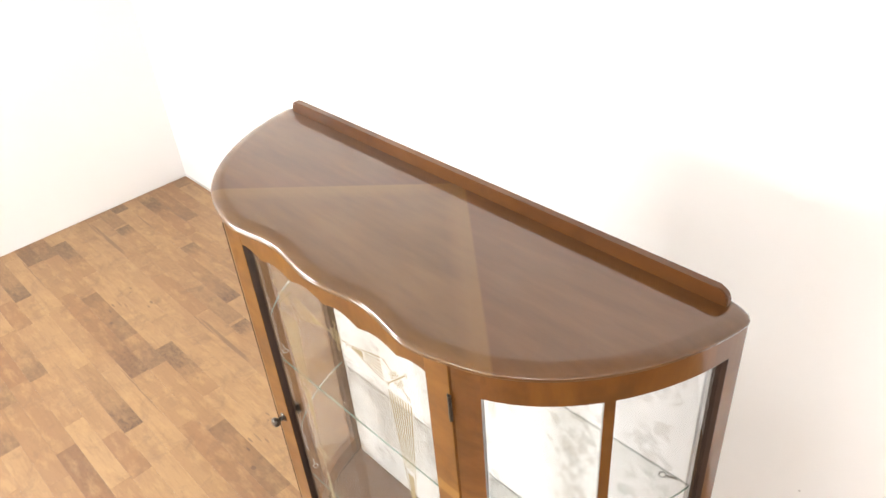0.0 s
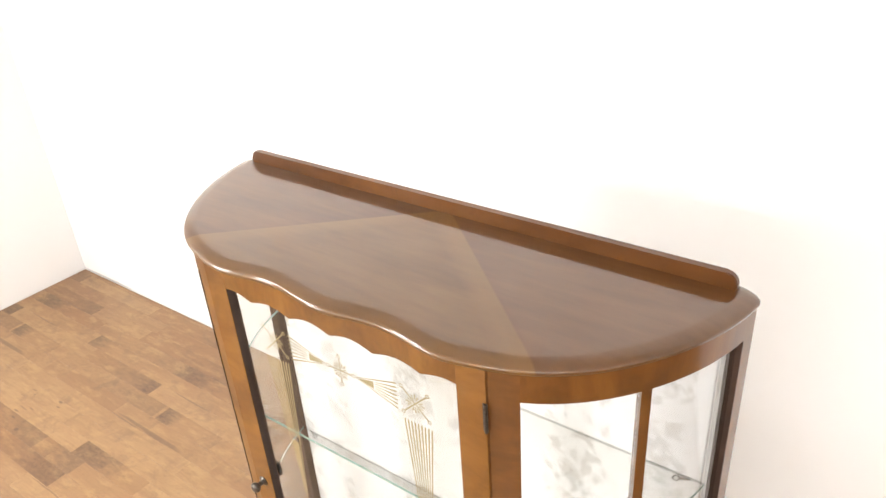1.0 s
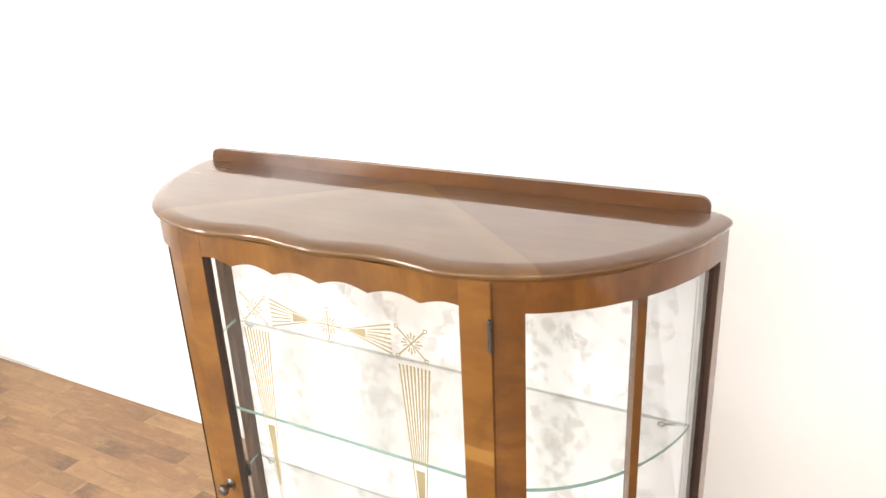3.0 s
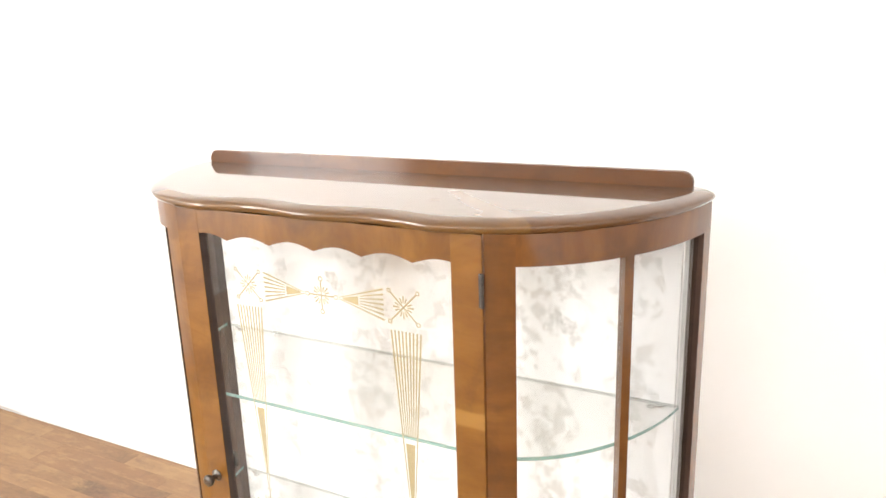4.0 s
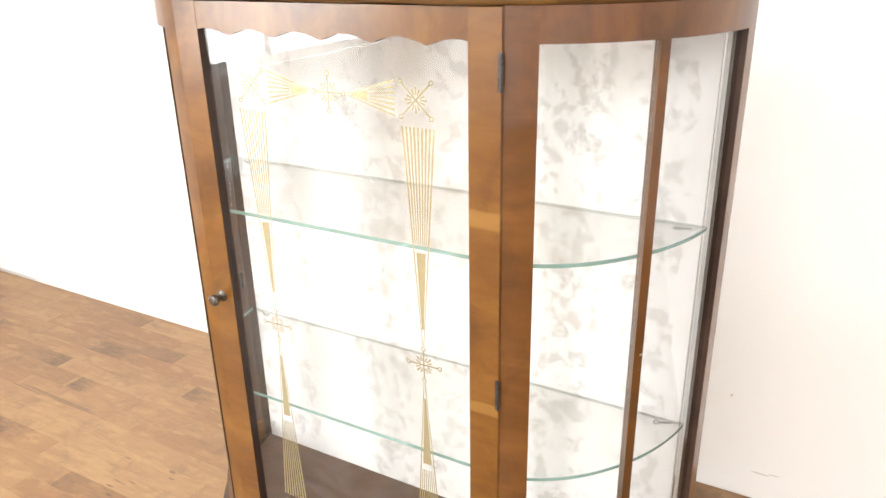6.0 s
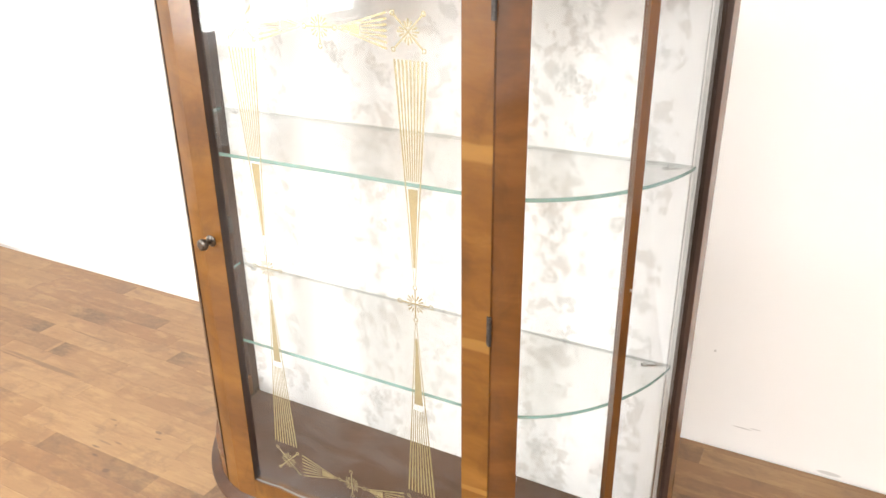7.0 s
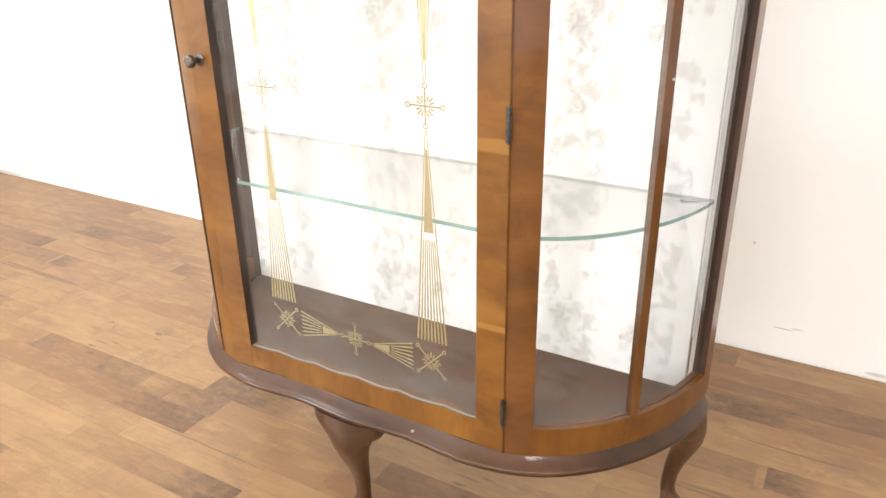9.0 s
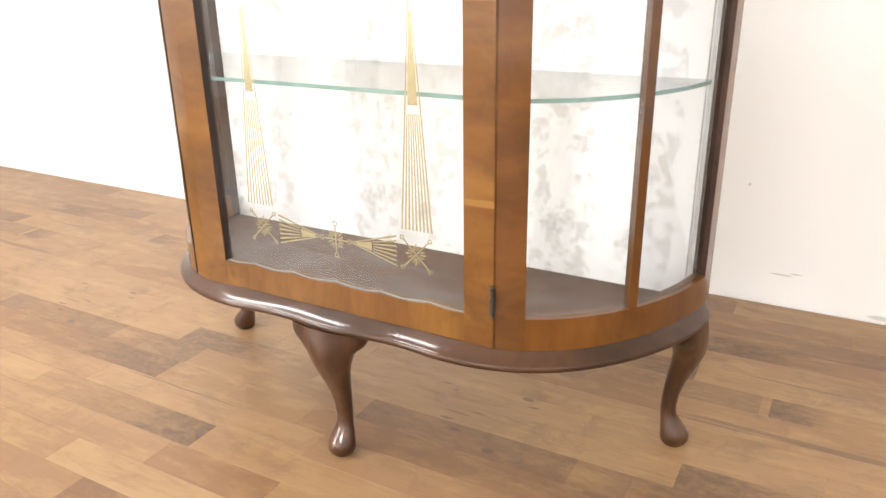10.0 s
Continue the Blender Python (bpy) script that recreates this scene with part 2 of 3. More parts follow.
    m.set(Base_Color=colour, Roughness=0.75)
    return m.mat


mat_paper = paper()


def blots(m, spots, amount=0.012, where=None):
    """A mask of soft stains of given places and half-sizes, in world metres or in those of where."""
    where = where or m.add("ShaderNodeNewGeometry").outputs["Position"]
    n = m.add("ShaderNodeTexNoise", Scale=22.0, Detail=4.0)
    m.put(n.inputs["Vector"], where)
    wob = m.add("ShaderNodeVectorMath", operation="MULTIPLY_ADD")
    m.put(wob.inputs[0], n.outputs["Color"])
    wob.inputs[1].default_value, wob.inputs[2].default_value = (amount * 4, amount * 1.5, amount), (-amount * 2, -amount * 0.75, -amount / 2)
    at = m.add("ShaderNodeVectorMath", operation="ADD")
    m.put(at.inputs[0], where)
    m.put(at.inputs[1], wob.outputs[0])
    total = None
    for centre, half in spots:
        d = m.add("ShaderNodeVectorMath", operation="SUBTRACT")
        m.put(d.inputs[0], at.outputs[0])
        d.inputs[1].default_value = centre
        s = m.add("ShaderNodeVectorMath", operation="DIVIDE")
        m.put(s.inputs[0], d.outputs[0])
        s.inputs[1].default_value = half
        ln = m.add("ShaderNodeVectorMath", operation="LENGTH")
        m.put(ln.inputs[0], s.outputs[0])
        one = m.span(ln.outputs["Value"], 0.65, 1.15, 1.0, 0.0, True)
        total = one if total is None else m.math("MAXIMUM", total, one)
    return total


ROW, REPEAT = 0.0595, 0.933  # width of a strip; the printed floor repeats along x
# For each strip from the north wall southwards: where its two boards begin within one repeat, and each one's tone (0 dark red-brown to 1 pale).
FLOOR_ROWS = [
    (0.200, 0.55, 0.80, 0.45), (0.405, 0.80, 0.90, 0.42), (0.100, 0.38, 0.62, 0.60), (0.080, 0.36, 0.69, 0.72), (0.425, 0.36, 0.80, 0.52), (0.040, 0.62, 0.858, 0.50),
    (0.387, 0.80, 0.93, 0.48), (0.512, 0.55, 0.78, 0.66), (0.362, 0.66, 0.86, 0.44), (0.400, 0.80, 0.78, 0.72), (0.270, 0.74, 0.60, 0.82), (0.420, 0.50, 0.74, 0.85),
    (0.873, 0.42, 1.30, 0.56), (0.490, 0.58, 0.80, 0.34), (0.385, 0.84, 0.86, 0.66), (0.695, 0.82, 1.24, 0.60), (0.873, 0.72, 1.60, 0.34), (0.530, 0.92, 0.86, 0.52),
    (0.223, 0.44, 0.62, 0.25), (0.300, 0.46, 0.72, 0.56), (0.500, 0.80, 0.98, 0.52), (0.150, 0.60, 0.66, 0.46),
]
FLOOR_STAINS = [  # strip counted from y = 0, sharp end at a board's end, faded end, depth
    (2, 0.512, 0.60, 1.0), (2, 1.43, 1.05, 0.45), (3, 1.320, 1.20, 1.0), (3, 1.320, 0.96, 0.45), (4, 0.858, 0.96, 0.75), (5, 0.425, 0.58, 0.9),
    (5, 1.358, 1.27, 0.9), (5, 1.358, 1.00, 0.4), (6, 0.690, 0.55, 0.65), (6, 0.690, 0.20, 0.4), (8, 1.338, 1.15, 0.45), (-2, 0.420, 0.66, 0.9),
    (-3, 0.873, 1.00, 0.55), (-3, 1.22, 0.90, 0.55), (-3, 1.43, 1.22, 0.7), (-4, 1.423, 1.16, 0.85), (-4, 1.423, 0.98, 0.4), (-6, 1.628, 1.44, 1.0), (-6, 1.628, 1.28, 0.5),
    (-8, 1.18, 0.98, 0.65), (-9, 0.62, 0.98, 0.45), (-10, 1.233, 1.10, 0.6), (-11, 1.433, 1.30, 0.6),
]
# Knots, gouges and the dark seam streak: place in one repeat and half-sizes.
FLOOR_KNOTS = [(1.096, -0.160, 0.010, 0.007), (0.958, -0.020, 0.010, 0.0022), (0.980, -0.034, 0.004, 0.002), (1.002, -0.112, 0.014, 0.0025), (1.030, -0.135, 0.010, 0.003),
               (1.094, -0.006, 0.010, 0.005), (1.112, -0.024, 0.009, 0.002), (1.03, 0.256, 0.008, 0.003)]
FLOOR_STREAKS = [(0.55, 0.070, 0.17, 0.006), (0.62, 0.064, 0.10, 0.004), (0.40, 0.0595, 0.12, 0.003), (0.55, -0.242, 0.16, 0.002), (0.55, 0.236, 0.10, 0.003),
                 (1.010, -0.092, 0.024, 0.0028), (1.040, -0.080, 0.014, 0.0025), (0.60, 0.357, 0.12, 0.003), (0.35, -0.358, 0.16, 0.002)]


def board_patches(m, ragged, where):
    """A mask of dark patches with streaky ends that stop at the edges of their board."""
    p = m.add("ShaderNodeSeparateXYZ", Vector=where)
    stray = m.math("MULTIPLY", m.math("SUBTRACT", ragged, 0.5), 2.0)
    total = None
    for line, sharp, faded, depth in FLOOR_STAINS:
        u = m.span(p.outputs[0], sharp, faded)
        u.node.clamp = False
        near = m.span(m.math("ADD", u, stray), 0.10, 1.15, depth, 0.0, True)
        near = m.math("MULTIPLY", near, m.math("GREATER_THAN", u, 0.0))
        near = m.math("MULTIPLY", near, m.math("LESS_THAN", u, 1.5))
        row = m.math("LESS_THAN", m.math("ABSOLUTE", m.math("SUBTRACT", p.outputs[1], (line + 0.5) * ROW)), ROW / 2)
        one = m.math("MULTIPLY", near, row)
        total = one if total is None else m.math("MAXIMUM", total, one)
    return total


def floor_boards(far=False):
    """Printed strips. far: the plainer rest of the floor, toned by chance."""
    m = Nodes("printed_vinyl_strips_far" if far else "printed_vinyl_strips")
    info = m.add("ShaderNodeObjectInfo")
    isle = m.add("ShaderNodeNewGeometry")
    local = m.add("ShaderNodeTexCoord").outputs["Object"]
    if far:
        tone = m.span(isle.outputs["Random Per Island"], 0, 1, 0.30, 0.90)
    else:
        tone = m.add("ShaderNodeSeparateColor", Color=info.outputs["Color"]).outputs[0]

    def along(sx, sy):
        """The print's own place, with each tone shifted a little so that no figure runs on past a joint."""
        shift = m.add("ShaderNodeCombineXYZ", Z=m.math("MULTIPLY", tone, 23.0))
        s = m.add("ShaderNodeVectorMath", operation="MULTIPLY")
        m.put(s.inputs[0], local)
        s.inputs[1].default_value = (sx, sy, 0)
        t = m.add("ShaderNodeVectorMath", operation="ADD")
        m.put(t.inputs[0], s.outputs[0])
        m.put(t.inputs[1], shift.outputs[0])
        return t.outputs[0]

    colour = m.ramp(tone, (0.25, (0.216, 0.111, 0.050)), (0.45, (0.247, 0.138, 0.063)), (0.65, (0.281, 0.165, 0.077)), (0.95, (0.335, 0.207, 0.098)))
    cloud = m.noise(along(3.0, 12), 2.2, 6, 0.68, 0.6)
    colour = m.mix(m.span(cloud, 0.47, 0.66, 0, 0.45), colour, (0.196, 0.106, 0.047))
    grain = m.noise(along(2.4, 34), 3.0, 4, 0.6, 0.5)
    colour = m.mix(m.span(grain, 0.46, 0.74, 0, 0.26), colour, (0.155, 0.084, 0.041))
    fine = m.noise(along(6, 130), 3.0, 3, 0.7)
    colour = m.mix(m.span(fine, 0.50, 0.76, 0, 0.12), colour, (0.12, 0.064, 0.034))
    pale = m.noise(along(4.5, 13), 2.3, 4, 0.6)
    colour = m.mix(m.span(pale, 0.50, 0.66, 0, 0.52), colour, (0.370, 0.234, 0.106))
    blush = m.noise(along(5, 20), 1.8, 3, 0.6, 0.4)
    colour = m.mix(m.span(blush, 0.54, 0.70, 0, 0.30), colour, (0.225, 0.116, 0.058))
    smudge = m.noise(local, 11.0, 5, 0.7, 0.8)
    colour = m.mix(m.span(smudge, 0.53, 0.70, 0, 0.46), colour, (0.135, 0.080, 0.047))
    fleck = m.noise(along(28, 60), 2.2, 5, 0.7)
    colour = m.mix(m.span(fleck, 0.60, 0.74, 0, 0.30), colour, (0.13, 0.075, 0.045))
    if not far:
        ragged = m.noise(along(9, 30), 2.4, 5, 0.70, 0.4)
        mottle = m.noise(along(22, 36), 2.0, 5, 0.7, 0.6)
        patch = m.math("MULTIPLY", board_patches(m, ragged, local), m.span(mottle, 0.34, 0.60, 0.38, 1.0))
        colour = m.mix(m.math("MULTIPLY", patch, 0.9), colour, (0.080, 0.046, 0.027))
        knots = blots(m, [((x, y, 0), (a, b, 1)) for x, y, a, b in FLOOR_KNOTS], 0.006, local)
        colour = m.mix(m.math("MULTIPLY", knots, 0.65), colour, (0.075, 0.045, 0.032))
        streaks = blots(m, [((x, y, 0), (a, b, 1)) for x, y, a, b in FLOOR_STREAKS], 0.004, local)
        colour = m.mix(m.math("MULTIPLY", streaks, 0.50), colour, (0.095, 0.056, 0.036))
    dirt = m.noise(isle.outputs["Position"], 1.6, 6, 0.68)
    colour = m.mix(m.span(dirt, 0.45, 0.70, 0, 0.22), colour, (0.19, 0.115, 0.075))
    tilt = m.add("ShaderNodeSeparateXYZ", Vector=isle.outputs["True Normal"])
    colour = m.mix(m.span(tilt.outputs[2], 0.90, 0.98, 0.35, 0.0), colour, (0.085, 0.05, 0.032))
    m.set(Base_Color=colour, Roughness=m.span(dirt, 0.3, 0.7, 0.36, 0.50), Coat_Weight=0.12, Coat_Roughness=0.3, Specular_IOR_Level=0.42)
    m.bump(m.math("ADD", m.math("MULTIPLY", grain, 0.7), fine), 0.06, 0.001)
    return m.mat


mat_floor = floor_boards()
mat_floor_far = floor_boards(True)
mat_joint = Nodes("dark_joint").set(Base_Color=(0.06, 0.035, 0.022, 1), Roughness=0.9).mat


def plaster(name, tone, spots=()):
    m = Nodes(name)
    v = m.coords((1, 1, 1))
    big, small = m.noise(v, 1.3, 5, 0.6), m.noise(v, 60, 4, 0.6)
    colour = m.mix(m.span(big, 0.4, 0.7, 0, 0.5), tone, tuple(c * 0.965 for c in tone))
    if spots:
        colour = m.mix(m.math("MULTIPLY", blots(m, spots, 0.003), 0.5), colour, (0.30, 0.29, 0.28))
    m.set(Base_Color=colour, Roughness=0.85)
    m.bump(m.math("ADD", small, big), 0.10, 0.002)
    return m.mat


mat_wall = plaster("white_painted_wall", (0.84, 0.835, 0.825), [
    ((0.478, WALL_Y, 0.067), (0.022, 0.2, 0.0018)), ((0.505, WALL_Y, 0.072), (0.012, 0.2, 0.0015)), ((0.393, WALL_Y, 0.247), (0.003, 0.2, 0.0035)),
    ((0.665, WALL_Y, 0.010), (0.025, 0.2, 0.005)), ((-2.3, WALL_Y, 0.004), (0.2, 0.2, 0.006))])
mat_ceiling = plaster("white_ceiling", (0.85, 0.84, 0.82))
mat_paint = Nodes("white_gloss_paint").set(Base_Color=(0.8, 0.8, 0.78, 1), Roughness=0.35).mat


def metal(name, colour, rough):
    m = Nodes(name)
    n = m.noise(m.coords((1, 1, 1)), 220, 4, 0.65)
    m.set(Base_Color=m.mix(m.span(n, 0.4, 0.7), colour, tuple(c * 0.45 for c in colour)), Metallic=0.9, Roughness=m.span(n, 0.3, 0.7, rough * 0.7, rough * 1.4))
    return m.mat


mat_bronze = metal("dark_bronze", (0.14, 0.125, 0.11), 0.32)
mat_hinge = metal("tarnished_steel", (0.085, 0.08, 0.075), 0.5)
mat_wire = metal("bright_wire", (0.55, 0.55, 0.54), 0.3)
mat_putty = Nodes("grey_putty").set(Base_Color=(0.19, 0.18, 0.165, 1), Roughness=0.6).mat


# Grey of the strip that stands in for shade beside the rear post.
def grey_strip():
    m = Nodes("grey_shade_strip")
    n = m.noise(m.coords((1, 1, 0.5)), 40, 4, 0.6)
    m.set(Base_Color=m.ramp(n, (0.35, (0.46, 0.465, 0.46)), (0.65, (0.58, 0.585, 0.58))), Roughness=0.8)
    return m.mat


mat_shade_strip = grey_strip()
mat_fill_tube = Nodes("fill_tube").set(Base_Color=(1, 1, 1, 1), Emission_Color=(1, 0.97, 0.93, 1), Emission_Strength=3.0).mat


# ---- building helpers ----
def part(name, bm, material, parent=None, label="", smooth=None):
    """Link a bmesh as one mesh object under a thing or a part."""
    mesh = bpy.data.meshes.new(name)
    bmesh.ops.recalc_face_normals(bm, faces=bm.faces)
    bm.to_mesh(mesh)
    bm.free()
    for mat in material if isinstance(material, (list, tuple)) else (material,):
        mesh.materials.append(mat)
    ob = new(name, mesh)
    if smooth is not None:
        mesh.polygons.foreach_set("use_smooth", [True] * len(mesh.polygons))
        mesh.set_sharp_from_angle(angle=radians(smooth))
    if parent is not None:
        ob.parent = parent
    return tagged(ob, label)


def empty(name, place, **tags):
    ob = new(name)
    ob.location = place
    ob.empty_display_size = 0.1
    return tagged(ob, **tags)


def box(bm, x0, x1, y0, y1, z0, z1, bevel=0.0, material=0):
    m = Matrix.LocRotScale(((x0 + x1) / 2, (y0 + y1) / 2, (z0 + z1) / 2), None, (abs(x1 - x0), abs(y1 - y0), abs(z1 - z0)))
    made = bmesh.ops.create_cube(bm, size=1, matrix=m)["verts"]
    faces = {f for v in made for f in v.link_faces}
    for f in faces:
        f.material_index = material
    if bevel:
        edges = {e for v in made for e in v.link_edges}
        bmesh.ops.bevel(bm, geom=list(edges), offset=bevel, segments=2, affect="EDGES", profile=0.6)
    return bm


def slab(bm, ring, z0, z1, bevel=0.0):
    """An upright prism over a closed plan."""
    low = [bm.verts.new((x, y, z0)) for x, y in ring]
    top = [bm.verts.new((x, y, z1)) for x, y in ring]
    n = len(ring)
    bm.faces.new(low[::-1])
    lid = bm.faces.new(top)
    for i in range(n):
        bm.faces.new((low[i], low[(i + 1) % n], top[(i + 1) % n], top[i]))
    if bevel:
        bmesh.ops.bevel(bm, geom=list(lid.edges), offset=bevel, segments=2, affect="EDGES")
    return bm


def loft(bm, rings, cap=True):
    """Skin through closed rings of equal length."""
    rows = [[bm.verts.new(p) for p in ring] for ring in rings]
    n = len(rows[0])
    for a, b in zip(rows, rows[1:]):
        for i in range(n):
            bm.faces.new((a[i], a[(i + 1) % n], b[(i + 1) % n], b[i]))
    if cap:
        bm.faces.new(rows[0][::-1])
        bm.faces.new(rows[-1])
    return bm


def lathe(bm, profile, m=Matrix(), steps=20):
    """Turn a profile of (radius, height) about z, then place it with m."""
    rings = [[m @ Vector((r * math.cos(2 * math.pi * i / steps), r * math.sin(2 * math.pi * i / steps), h)) for i in range(steps)] for r, h in profile]
    return loft(bm, rings)


# ---- the room ----
def quad_wall(name, x0, x1, y0, y1, z0, z1, material=mat_wall):
    return part(name, box(bmesh.new(), x0, x1, y0, y1, z0, z1), material)


T = 0.14
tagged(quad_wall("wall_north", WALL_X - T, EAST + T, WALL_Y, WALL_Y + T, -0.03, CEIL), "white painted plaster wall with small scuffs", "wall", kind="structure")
west = tagged(empty("wall_west", (0, 0, 0)), "white painted plaster wall with a wide window", "wall", kind="structure")
for y0, y1, z0, z1 in ((WIN_Y1, WALL_Y, -0.03, CEIL), (SOUTH, WIN_Y0, -0.03, CEIL), (WIN_Y0, WIN_Y1, -0.03, WIN_Z0), (WIN_Y0, WIN_Y1, WIN_Z1, CEIL)):
    part("wall_section", box(bmesh.new(), WALL_X - T, WALL_X, y0, y1, z0, z1), mat_wall, west)
tagged(quad_wall("wall_east", EAST, EAST + T, SOUTH, WALL_Y, -0.03, CEIL), "plain white painted plaster wall", "wall", kind="structure")
tagged(quad_wall("wall_south", WALL_X - T, EAST + T, SOUTH - T, SOUTH, -0.03, CEIL), "plain white painted plaster wall", "wall", kind="structure")
tagged(part("ceiling", box(bmesh.new(), WALL_X - T, EAST + T, SOUTH - T, WALL_Y + T, CEIL, CEIL + 0.1), mat_ceiling), "plain white painted ceiling", "ceiling", kind="structure")

window = tagged(empty("window_1", (WALL_X - 0.09, (WIN_Y0 + WIN_Y1) / 2, WIN_Z0)), "wide white painted window in three lights", "window", kind="structure")
HW, HH = (WIN_Y1 - WIN_Y0) / 2, WIN_Z1 - WIN_Z0
for y0, y1, z0, z1 in ((-HW, HW, 0, 0.05), (-HW, HW, HH - 0.05, HH), (-HW, -HW + 0.05, 0.05, HH - 0.05), (HW - 0.05, HW, 0.05, HH - 0.05)):
    part("window_frame", box(bmesh.new(), -0.025, 0.025, y0, y1, z0, z1, 0.004), mat_paint, window)
for y in (-HW / 3, HW / 3):
    part("glazing_bar", box(bmesh.new(), -0.02, 0.02, y - 0.025, y + 0.025, 0.05, HH - 0.05, 0.004), mat_paint, window)

# Made-up fixtures around the added fill lamps.
for lx, ly in FILL_LAMPS:
    lamp = tagged(empty("fill_fixture", (lx, ly, CEIL)), "long white fill light added out of view, with two bright tubes", "ceiling light", "ceiling lights")
    part("housing", box(bmesh.new(), -0.62, 0.62, -0.11, 0.11, -0.05, 0, 0.008), mat_paint, lamp)
    for dy in (-0.05, 0.05):
        part("tube", lathe(bmesh.new(), [(0.013, -0.59), (0.013, 0.59)], pose(0, dy, -0.062, 0, 90, 0), 12), mat_fill_tube, lamp, smooth=40)

# ---- the cabinet ----
CX = -0.014
Z_RIM0, Z_RIM1, Z_SILL, Z_HEAD, Z_LID0, Z_LID1 = 0.2085, 0.232, 0.274, 1.076, 1.113, 1.129
Z_TOP = 1.1495
A, B, X0, Y0, POWER = 0.219, 0.284, 0.215, 0.02, 1.8
FRONT = Y0 - B
DOOR_X = 0.232
cabinet = tagged(empty("display_cabinet", (CX, 0, 0)), "bow-ended walnut display cabinet with glazed door on dark cabriole legs", "display cabinet")


def wave(x, deep):
    fade = min(1, max(0, (0.27 - abs(x)) / 0.10))
    fade = fade * fade * (3 - 2 * fade)
    return deep * fade * (0.5 + 0.5 * math.cos(2 * math.pi * x / 0.185))


def end_curve(off, y_back, steps=40):
    """The right-hand end in plan, from the front to the back."""
    out = []
    for i in range(steps + 1):
        a = math.pi / 2 * (1 - i / steps)
        x = X0 + (A + off) * max(0, math.cos(a)) ** (2 / POWER)
        y = Y0 - (B + off) * max(0, math.sin(a)) ** (2 / POWER)
        if y >= y_back:
            px, py = out[-1]
            k = (y_back - py) / (y - py)
            out.append((px + k * (x - px), y_back))
            break
        out.append((x, y))
    else:
        out.append((X0 + A + off, y_back))
    # The curve leaves the straight front a little inwards.
    return out


def resampled(line, count):
    """Evenly spaced points along a line in plan."""
    far = [0.0]
    for (ax, ay), (bx, by) in zip(line, line[1:]):
        far.append(far[-1] + math.hypot(bx - ax, by - ay))
    xs, ys = zip(*line)
    at = np.linspace(0, far[-1], count)
    return list(zip(np.interp(at, far, xs), np.interp(at, far, ys)))


def outline(off, deep=0.0, y_back=0.0, ends=34, front=64, round_back=False):
    """The whole plan, from the back right round the front to the back left."""
    r = 0.016 if round_back else 0.0
    right = resampled(end_curve(off, y_back - r), ends)
    if r:
        ex, ey = right[-1]
        right += [(ex - r + r * math.cos(a), ey + r * math.sin(a)) for a in (0.4, 0.8, 1.2, 1.57)]
    middle = [(x, FRONT - off) for x in np.linspace(-X0, X0, front)[1:-1]]
    ring = [(-x, y) for x, y in right[::-1]] + middle + right
    return [(float(x), float(y) - wave(x, deep)) for x, y in ring]


def moulded(name, profile, deep, y_back, material, label="", smooth=35, taper=0.0):
    """A ring of moulding. taper: how much its overhang dies away towards the back."""
    bm = bmesh.new()
    rings = []
    for off, z in profile:
        ring = []
        for x, y in outline(off, deep, y_back, round_back=True):
            back = min(1, max(0, (y + 0.10) / 0.10))
            ring.append((x - math.copysign(taper * max(0, off) / 0.016 * back * back, x), y, z))
        rings.append(ring)
    loft(bm, rings)
    return part(name, bm, material, cabinet, label, smooth)


# The top: a board with a rounded, gently waved front edge.
def thumb_edge(off, z0, z1, wide, steps=16):
    """A round nose whose upper side runs out into the flat top on a soft arris."""
    h = (z1 - z0) / 2
    rows = [(off - h - 0.006, z0)]
    for i in range(steps + 1):
        a = math.pi / 2 * i / steps
        rows.append((off - h * (1 - math.sin(a)), z0 + h * (1 - math.cos(a))))
    for i in range(1, steps + 1):
        a = math.pi / 2 * i / steps
        d = 1 - math.cos(a)
        rows.append((off - wide * d, z0 + h + h * (0.72 * math.sin(a) + 0.28 * d)))
    return rows + [(off - wide - 0.004, z1)]


moulded("top_board", thumb_edge(0.006, Z_LID0, Z_LID1, 0.020), 0.011, 0.004, mat_top, "glossy top veneered in three fields", 40)
bm = bmesh.new()
ring = []
GX = 0.410
for i in range(9):
    a = math.pi / 2 * i / 8
    ring.append((GX - 0.014 + 0.014 * math.cos(a), Z_TOP - 0.014 + 0.014 * math.sin(a)))
ring = [(GX, Z_LID1 - 0.004)] + ring
ring = ring + [(-x, z) for x, z in ring[::-1]]
loft(bm, [[(x, y, z) for x, z in ring] for y in (-0.011, -0.001)])
bmesh.ops.bevel(bm, geom=[e for e in bm.edges if abs(e.verts[0].co.y - e.verts[1].co.y) < 1e-6], offset=0.0015, segments=2, affect="EDGES")
part("back_gallery", bm, mat_edge, cabinet, "low upright rail with rounded ends", 30)

# The dark moulded rim under the case.
def chipped(mat, centre, half):
    """A pale chip in the finish."""
    m = Nodes("", mat)
    old = m.shader.inputs["Base Color"].links[0].from_socket
    m.put(m.shader.inputs["Base Color"], m.mix(blots(m, [(centre, half)], 0.002), old, (0.26, 0.20, 0.14)))


chipped(mat_rim, (0.086, -0.272, 0.228), (0.0032, 0.0022, 0.009))
NOSE = 0.0056
rim = [(0.004, Z_RIM0)]
for i in range(15):
    a = -math.pi / 2 + math.pi * 0.72 * i / 14
    rim.append((0.016 - NOSE * (1 - math.cos(a)), Z_RIM0 + NOSE * (1 + math.sin(a))))
ox, oz = rim[-1]
